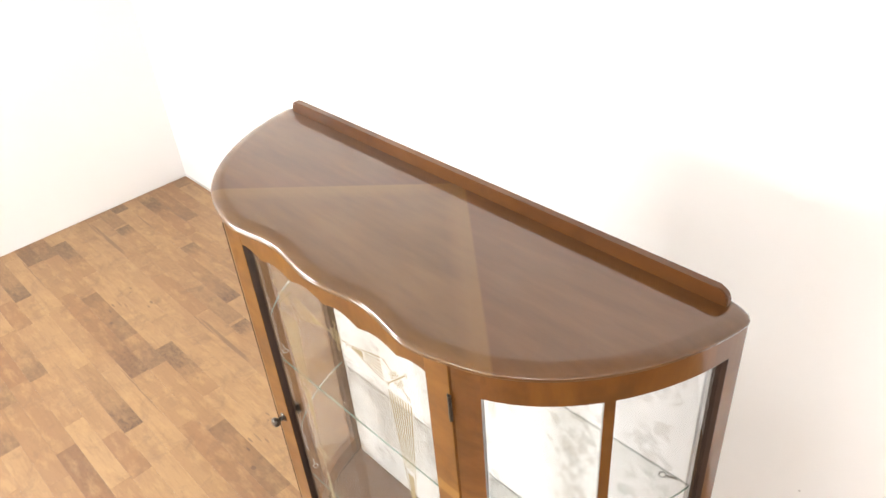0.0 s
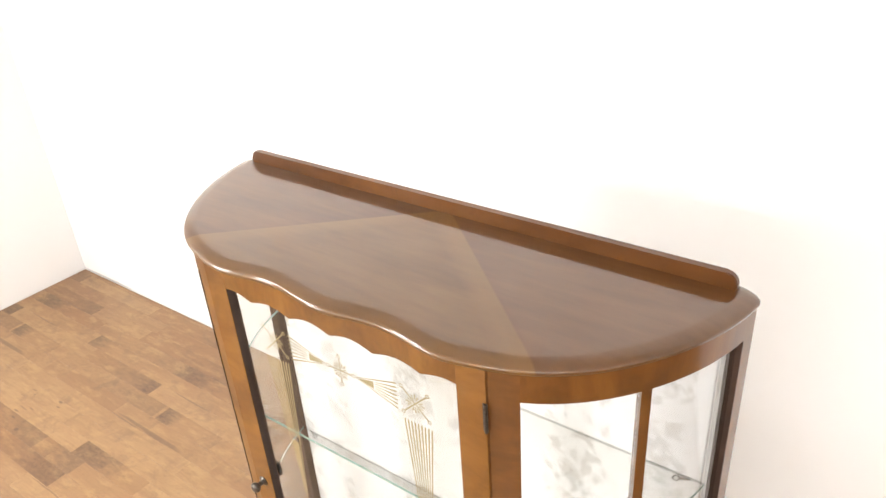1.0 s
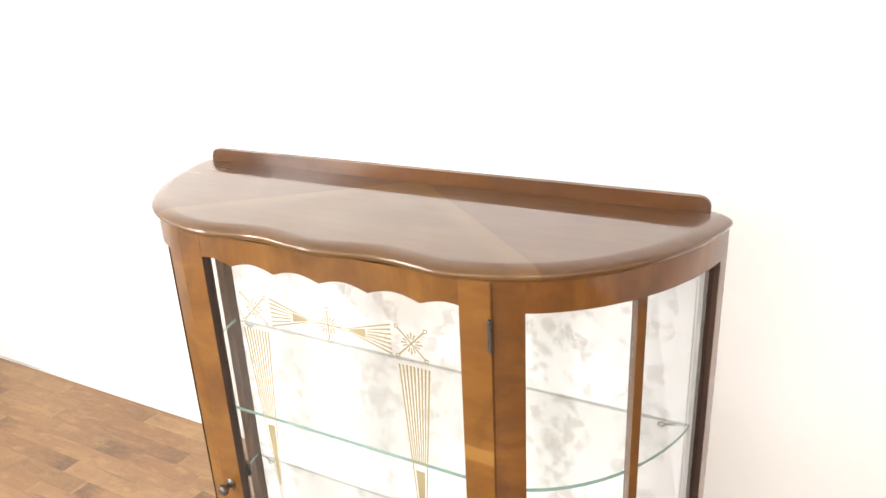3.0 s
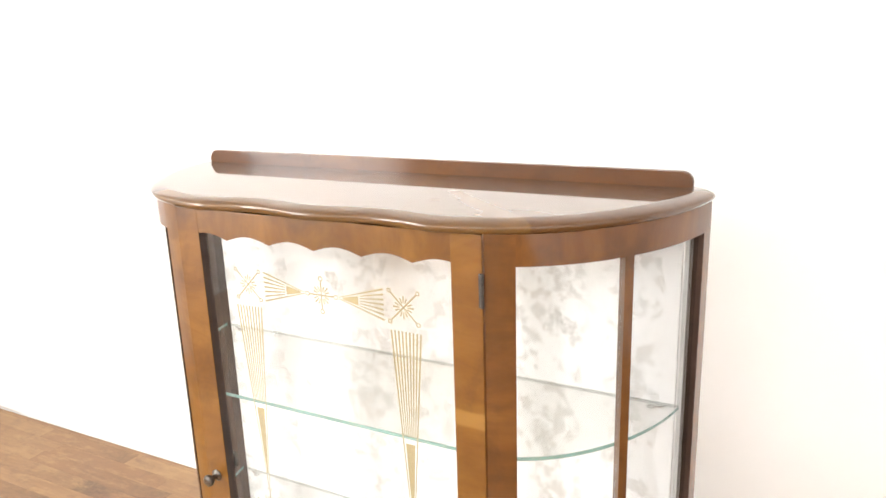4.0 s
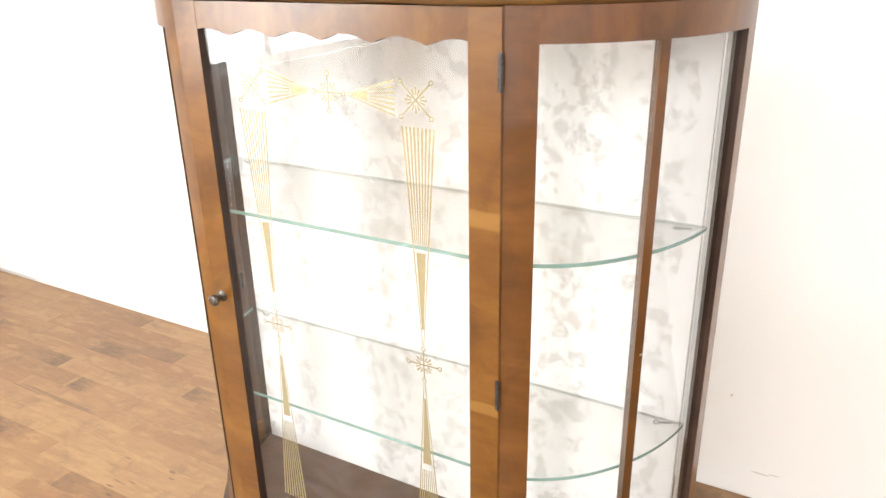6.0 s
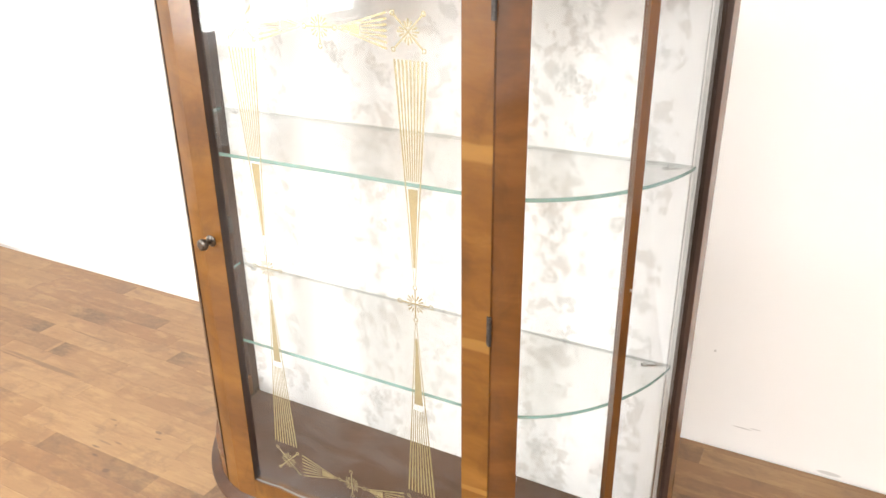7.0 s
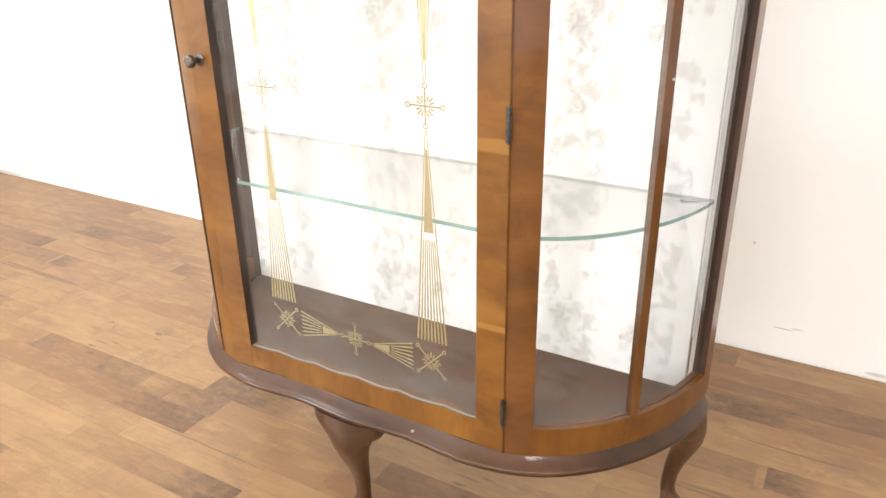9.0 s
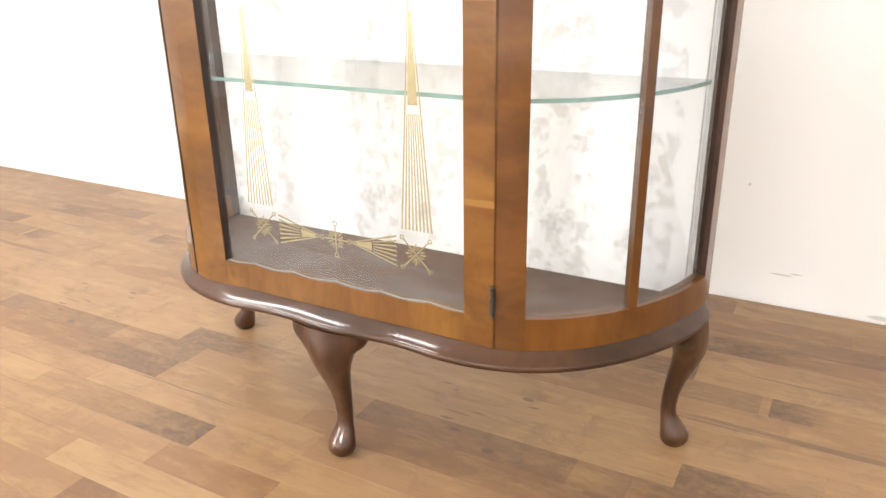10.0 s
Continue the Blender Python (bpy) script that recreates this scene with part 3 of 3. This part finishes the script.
rim += [(ox + (-0.003 - ox) * u, oz + (0.2336 - oz) * u - 0.0012 * math.sin(math.pi * u)) for u in (0.15, 0.3, 0.45, 0.6, 0.75, 0.9, 1.0)]
moulded("base_rim", rim, 0.006, 0.006, mat_rim, "dark glossy rounded base moulding", taper=0.009)


def between(lo, hi, off):
    """Points of the end curve at an offset, between two places along the case's own curve."""
    line = resampled(end_curve(off, 0.0), 200)
    return [line[round(199 * (lo + (hi - lo) * i / 18))] for i in range(19)]


def along_at(x_wanted):
    line = resampled(end_curve(0.0, 0.0), 200)
    return min(range(200), key=lambda i: abs(line[i][0] - x_wanted)) / 199


POST_END, MULL_A, MULL_B, BACK_A = along_at(0.267), along_at(0.3672), along_at(0.3750), along_at(0.4295)
LABELS = {"front_post": "", "curved_frieze": "", "curved_plinth": "", "mullion": "slim upright glazing bar", "rear_post": "", "post_edge": "thin dark edge strip", "curved_pane": "bent clear glass pane"}


def end_piece(name, lo, hi, out, inn, z0, z1, material, sign, bevel=0.0):
    slim = 0.035 if name == "front_post" else 0.006 if name == "mullion" else 0.0
    ring = between(lo, hi, out) + between(lo + (slim if name == "mullion" else 0), hi - slim, inn)[::-1]
    if name == "front_post":
        ring = [(DOOR_X + 0.0002, FRONT - 0.0005)] + ring[1:] + [(DOOR_X + 0.0002, FRONT + 0.022)]
    ring = [(x * sign, y) for x, y in ring]
    ob = part(name, slab(bmesh.new(), ring[::-int(sign)], z0, z1, bevel), [material, mat_dark_wood], cabinet, LABELS[name], 35)
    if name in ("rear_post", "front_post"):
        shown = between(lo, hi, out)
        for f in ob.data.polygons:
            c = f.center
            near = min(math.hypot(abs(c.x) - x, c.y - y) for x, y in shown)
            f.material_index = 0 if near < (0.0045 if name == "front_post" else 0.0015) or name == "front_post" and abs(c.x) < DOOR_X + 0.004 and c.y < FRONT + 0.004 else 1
    return ob


for sign in (1, -1):
    end_piece("front_post", along_at(DOOR_X), POST_END, 0.0, -0.026, Z_RIM1, Z_LID0, mat_post_shaded if sign > 0 else mat_stile, sign)
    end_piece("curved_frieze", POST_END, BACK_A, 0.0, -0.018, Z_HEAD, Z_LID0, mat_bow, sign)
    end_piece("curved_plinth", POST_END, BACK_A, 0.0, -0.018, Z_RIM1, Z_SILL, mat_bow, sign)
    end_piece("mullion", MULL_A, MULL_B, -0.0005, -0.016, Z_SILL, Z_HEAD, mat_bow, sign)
    end_piece("rear_post", BACK_A, 1.0, 0.0, -0.017, Z_RIM1, Z_LID0, mat_rear, sign)
    for lo, hi, pane in ((POST_END, MULL_A, mat_glass), (MULL_B, BACK_A, mat_glass_dimmed)):
        end_piece("curved_pane", lo, hi, -0.007, -0.0095, Z_SILL, Z_HEAD, pane, sign)

# Thin dark strip along the left post's outer edge.
end_piece("post_edge", POST_END + 0.003, POST_END + 0.009, 0.0012, -0.006, Z_RIM1, Z_HEAD, mat_dark_wood, -1)
# Added strip: the corner's shade at the paper's right edge, built in grey.
ring = [(0.4055, -0.0152), (0.4155, -0.0152), (0.4138, -0.022)]
part("corner_batten", slab(bmesh.new(), ring, 0.2368, Z_LID0 - 0.0125), mat_shade_strip, cabinet, "grey strip added as the shade in the corner")

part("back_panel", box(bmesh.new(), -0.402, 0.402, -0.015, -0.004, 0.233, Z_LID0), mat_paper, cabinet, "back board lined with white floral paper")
inner = outline(-0.027, 0.0, -0.012)
part("floor_board", slab(bmesh.new(), inner, 0.226, 0.2365), mat_inner, cabinet, "brown stained inner floor board")
part("head_board", slab(bmesh.new(), inner, Z_LID0 - 0.012, Z_LID0 - 0.001), mat_inner, cabinet)

# Wire eyes that carry the shelves.
SHELVES = (0.824, 0.524)
for z in SHELVES:
    for sx in (-1, 1):
        for x, y in ((0.372, -0.022), (0.225, -0.226)):
            bm = bmesh.new()
            n, r = 18, 0.0045
            rings = []
            for i in range(n):
                a = 2 * math.pi * i / n
                c = Vector((math.cos(a) * r, math.sin(a) * r, 0))
                rings.append([c + 0.0011 * (math.cos(b) * c.normalized() + math.sin(b) * Vector((0, 0, 1))) for b in (0, 1.57, 3.14, 4.71)])
            loft(bm, rings + [rings[0]], cap=False)
            bmesh.ops.remove_doubles(bm, verts=bm.verts, dist=1e-5)
            box(bm, r, r + 0.014, -0.001, 0.001, -0.001, 0.001)
            bmesh.ops.transform(bm, matrix=pose(sx * x, y, z - 0.0018, 0, 0, 20 if sx > 0 else 160), verts=bm.verts)
            part("shelf_eye", bm, mat_wire, cabinet, "small bright wire eye")

# ---- legs ----
LEG = [  # height, centre outwards, half depth, half width
    (0.210, 0.020, 0.021, 0.062), (0.198, 0.021, 0.0215, 0.0605), (0.190, 0.022, 0.022, 0.055), (0.182, 0.0225, 0.022, 0.045), (0.173, 0.023, 0.022, 0.0365),
    (0.155, 0.022, 0.0205, 0.0290), (0.138, 0.018, 0.0180, 0.0235), (0.120, 0.012, 0.0155, 0.0190), (0.100, 0.006, 0.0130, 0.0152), (0.080, 0.002, 0.0112, 0.0128),
    (0.060, 0.000, 0.0106, 0.0116), (0.046, 0.001, 0.011, 0.0122), (0.036, 0.005, 0.0138, 0.0150), (0.026, 0.010, 0.0180, 0.0182),
    (0.017, 0.013, 0.0205, 0.0203), (0.009, 0.013, 0.0200, 0.0200), (0.003, 0.012, 0.0170, 0.0168), (0.0, 0.012, 0.0140, 0.0140),
]


def cabriole_leg(place, turn, back_side=0):
    """back_side: the side (1, -1) on which the leg is cut flat, or 0."""
    rings = []
    for z, c, d, w in LEG:
        ring = []
        for i in range(28):
            a = 2 * math.pi * i / 28
            ca, sa = math.cos(a), math.sin(a)
            k = 0.86 if z > 0.05 else 1.0
            ww = min(w, 0.017) if sa * back_side > 0 and z > 0.05 else w
            ring.append((c + d * math.copysign(abs(ca) ** k, ca), ww * math.copysign(abs(sa) ** k, sa), z))
        rings.append(ring)
    ob = part("cabriole_leg", loft(bmesh.new(), rings), mat_leg, cabinet, "dark curved leg with a rounded pad foot", 50)
    ob.matrix_local = pose(*place, 0, 0, turn)


cabriole_leg((-0.011, -0.247, 0), -90)
cabriole_leg((0.398, -0.012, 0), -10, 1)
cabriole_leg((-0.409, -0.014, 0), 190, -1)

# ---- the door ----
D0, D1 = 0.2332, Z_LID0 - 0.001
DY0, DY1 = FRONT - 0.001, FRONT + 0.015
GLX = 0.193
door = tagged(empty("door", (0, 0, 0)), "closed glazed door with scalloped rails")
door.parent = cabinet


def scallop(x):
    return 1 - abs(math.sin(math.pi * x / 0.0715))


def banded_stile():
    """The hinge stile's veneer: two pale stripes cross its figure."""
    mat = mat_stile.copy()
    m = Nodes("veneer_banded", mat)
    c = m.add("ShaderNodeTexCoord")
    at = m.add("ShaderNodeSeparateXYZ", Vector=c.outputs["Object"])
    z = m.math("ADD", at.outputs[2], m.math("MULTIPLY", m.noise(m.coords((4, 1, 9)), 3, 2), 0.012))
    stripe = None
    for mid, half in ((0.892, 0.012), (0.644, 0.009), (0.42, 0.005)):
        one = m.span(m.math("ABSOLUTE", m.math("SUBTRACT", z, mid)), half * 0.6, half, 1.0, 0.0, True)
        stripe = one if stripe is None else m.math("MAXIMUM", stripe, one)
    old = m.shader.inputs["Base Color"].links[0].from_socket
    m.put(m.shader.inputs["Base Color"], m.mix(m.math("MULTIPLY", stripe, 0.6), old, (0.27, 0.145, 0.034)))
    return mat


mat_banded = banded_stile()


def stile(sign):
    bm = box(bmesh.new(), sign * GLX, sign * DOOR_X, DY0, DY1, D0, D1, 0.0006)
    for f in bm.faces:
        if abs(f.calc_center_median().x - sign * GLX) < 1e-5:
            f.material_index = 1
    part("stile", bm, [mat_banded if sign > 0 else mat_stile, mat_dark_wood], door)


stile(1)
stile(-1)


def scalloped_rail(z_flat, z_edge, lift):
    xs = np.linspace(-GLX, GLX, 109)
    ring = [(float(x), z_edge + lift * scallop(x)) for x in xs]
    ring = [(-GLX, z_flat)] + ring + [(GLX, z_flat)]
    bm = loft(bmesh.new(), [[(x, y, z) for x, z in ring] for y in (DY0 + 0.0004, DY1)])
    part("rail", bm, mat_rail, door)


scalloped_rail(D1 - 0.0005, 1.079, -0.008)
scalloped_rail(D0 + 0.0005, 0.2705, 0.0032)
PY = DY0 + 0.0065
xs = np.linspace(-GLX + 0.001, GLX - 0.001, 109)
edge = [(float(x), 0.2705 + 0.0032 * scallop(x)) for x in xs]
ring = [(x, z - 0.001) for x, z in edge] + [(x, z + 0.0012 + 0.0007 * math.sin(x * 90) * math.sin(x * 37)) for x, z in edge[::-1]]
bead = loft(bmesh.new(), [[(x, y, z) for x, z in ring] for y in (DY0 + 0.0030, PY - 0.0006)])
part("putty_bead", bead, mat_putty, door, "pale grey putty bead along the glass")
part("pane", box(bmesh.new(), -GLX, GLX, PY, PY + 0.003, 0.258, 1.092), mat_glass, door, "clear flat glass pane")

# Gilt ornament printed on the pane.
GY = PY + 0.0034


def stroke(bm, ax, az, bx, bz, w0, w1=None):
    """A flat bar from a to b."""
    w1 = w0 if w1 is None else w1
    d = Vector((bx - ax, bz - az)).normalized()
    nx, nz = -d.y, d.x
    bm.faces.new([bm.verts.new((x, GY, z)) for x, z in (
        (ax + nx * w0 / 2, az + nz * w0 / 2), (bx + nx * w1 / 2, bz + nz * w1 / 2), (bx - nx * w1 / 2, bz - nz * w1 / 2), (ax - nx * w0 / 2, az - nz * w0 / 2))])


def gilt_star(cx, cz, arm, turn, square):
    bm = bmesh.new()
    for q in range(4):
        a = radians(turn + 90 * q)
        ca, sa = math.cos(a), math.sin(a)
        stroke(bm, cx, cz, cx + arm * ca, cz + arm * sa, 0.0020)
        ex, ez, r = cx + (arm + 0.0022) * ca, cz + (arm + 0.0022) * sa, 0.0030
        sides = 4 if square else 8
        ring = [(ex + r * math.cos(2 * math.pi * (i + 0.5) / sides), ez + r * math.sin(2 * math.pi * (i + 0.5) / sides)) for i in range(sides)]
        for p, s in zip(ring, ring[1:] + ring[:1]):
            stroke(bm, *p, *s, 0.0015)
    for i in range(16):
        if i % 4 == 0:
            continue
        a = radians(turn) + 2 * math.pi * i / 16
        r0, r1 = 0.0055, 0.0125 if i % 2 else 0.0145
        stroke(bm, cx + r0 * math.cos(a), cz + r0 * math.sin(a), cx + r1 * math.cos(a), cz + r1 * math.sin(a), 0.0013, 0.0024)
    part("gilt_star", bm, mat_gilt, door, "gold printed star")


def gilt_fan(tip, end, width, lines, joint):
    """A fan of lines from its wide end to a solid wedge near its tip."""
    bm = bmesh.new()
    tip, end = Vector(tip), Vector(end)
    d = end - tip
    n = Vector((-d.y, d.x)).normalized()
    j = tip + d * joint
    for i in range(lines):
        u = (i / (lines - 1) - 0.5) * width
        outer = i in (0, lines - 1)
        a = tip + n * u * 0.04 + d * 0.02 if outer else j + n * u * (joint + 0.03) + d * 0.035
        b = end + n * u
        stroke(bm, a.x, a.y, b.x, b.y, 0.0011 if outer else 0.0013, 0.0026)
    w = width * joint * 0.70
    near = tip + d * 0.10
    bm.faces.new([bm.verts.new((p.x, GY, p.y)) for p in (near - n * w * 0.10, j - n * w / 2, j + n * w / 2, near + n * w * 0.10)])
    tagged(part("gilt_fan", bm, mat_gilt, door, "gold printed fan of lines"), kind="stuff")


ZM, SX = 0.671, 0.122
for sz in (1, -1):
    for sx in (1, -1):
        gilt_star(sx * SX, ZM + sz * 0.339, 0.026, 45, True)
        gilt_fan((sx * SX, ZM + sz * 0.022), (sx * (SX + 0.002), ZM + sz * 0.308), 0.042, 9, 0.465)
        gilt_fan((sx * 0.026, ZM + sz * 0.339), (sx * 0.094, ZM + sz * 0.339), 0.040, 7, 0.45)
    gilt_star(0, ZM + sz * 0.339, 0.020, 0, False)
for sx in (1, -1):
    gilt_star(sx * SX, ZM, 0.021, 0, False)

# Knob, lock and hinges.
knob = lathe(bmesh.new(), [(0.0, 0.0), (0.010, 0.0), (0.0105, 0.0015), (0.0085, 0.003), (0.0050, 0.0045), (0.0042, 0.009), (0.0050, 0.013),
                           (0.0092, 0.016), (0.0105, 0.0195), (0.0098, 0.0235), (0.0065, 0.026), (0.0, 0.0268)][1:-1], pose(-0.2145, DY0, 0.700, 90, 0, 0) @ Matrix.Scale(0.86, 4), 22)
part("knob", knob, mat_bronze, door, "dark bronze turned knob", 35)
part("lock", box(bmesh.new(), -0.203, -0.190, DY1, DY1 + 0.006, 0.710, 0.734, 0.001), mat_hinge, door, "small dark lock case")
for z in (1.048, 0.664, 0.295):
    bm = bmesh.new()
    box(bm, DOOR_X - 0.0042, DOOR_X - 0.0006, DY0 - 0.0012, DY0 + 0.006, z - 0.0200, z + 0.0200, 0.0006)
    lathe(bm, [(0.0022, -0.020), (0.0022, 0.020)], pose(DOOR_X + 0.0002, DY0 - 0.0014, z), 10)
    part("hinge", bm, mat_hinge, door, "worn dark metal hinge", 40)
nail = lathe(bmesh.new(), [(0.0018, 0.0), (0.0016, 0.0006), (0.0006, 0.0009)], pose(0.3735, -0.1625, 0.706, 90, 0, 42), 10)
part("nail", nail, mat_wire, cabinet, "small pale nail head")

# ---- glass shelves ----
for z in SHELVES:
    ring = outline(-0.022, 0.0, -0.0175)
    bm = slab(bmesh.new(), ring, z, z + 0.0052)
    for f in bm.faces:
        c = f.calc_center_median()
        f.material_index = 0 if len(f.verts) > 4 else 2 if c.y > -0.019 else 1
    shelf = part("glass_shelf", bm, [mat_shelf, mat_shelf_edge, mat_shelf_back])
    shelf.location = (CX, 0, 0)
    shelf.visible_shadow = False
    tagged(shelf, "clear glass shelf with a green rounded front edge", "shelf", "shelves in the cabinet")

# ---- the floor ----
# A vinyl sheet printed with boards, built here as separate strips.
floor = tagged(empty("floor", (0, 0, 0)), "worn honey-brown vinyl floor printed with strips and dark stains", "floor", kind="structure")
part("subfloor", box(bmesh.new(), WALL_X - T, EAST + T, SOUTH - T, WALL_Y + T, -0.05, -0.0125), mat_joint, floor)


def board(bm, x0, x1, y0, y1):
    g, c = 0.00004, 0.00022
    low = [bm.verts.new(p) for p in ((x0 + g, y0 + g, -0.012), (x1 - g, y0 + g, -0.012), (x1 - g, y1 - g, -0.012), (x0 + g, y1 - g, -0.012))]
    mid = [bm.verts.new((v.co.x, v.co.y, -c)) for v in low]
    top = [bm.verts.new((v.co.x + (c if v.co.x < (x0 + x1) / 2 else -c), v.co.y + (c if v.co.y < (y0 + y1) / 2 else -c), 0)) for v in low]
    for a, b in ((low, mid), (mid, top)):
        for i in range(4):
            bm.faces.new((a[i], a[(i + 1) % 4], b[(i + 1) % 4], b[i]))
    bm.faces.new(top)


rest = bmesh.new()
WEST = WALL_X + 0.004
for row in range(9, math.floor(SOUTH / ROW) - 1, -1):
    y0, y1 = max(row * ROW, SOUTH), min((row + 1) * ROW, WALL_Y - 0.004)
    first, tone_a, second, tone_b = FLOOR_ROWS[(9 - row) % len(FLOOR_ROWS)]
    for a, b, tone in ((first, second, tone_a), (second, first + REPEAT, tone_b)):
        shared = None
        for k in range(-5, 4):
            x0, x1 = max(a + k * REPEAT, WEST), min(b + k * REPEAT, EAST - 0.002)
            if x1 - x0 < 0.004:
                continue
            if row < -12 or x0 > 1.3:
                board(rest, x0, x1, y0, y1)
                continue
            whole = abs(x1 - x0 - (b - a)) < 1e-6
            if whole and shared:
                strip = new("floorboard", shared)
                strip.parent = floor
            else:
                bm = bmesh.new()
                board(bm, x0 - k * REPEAT, x1 - k * REPEAT, y0, y1)
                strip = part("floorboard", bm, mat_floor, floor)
                shared = strip.data if whole else shared
            strip.location = (k * REPEAT, 0, 0)
            strip.color = (tone, tone, tone, 1)
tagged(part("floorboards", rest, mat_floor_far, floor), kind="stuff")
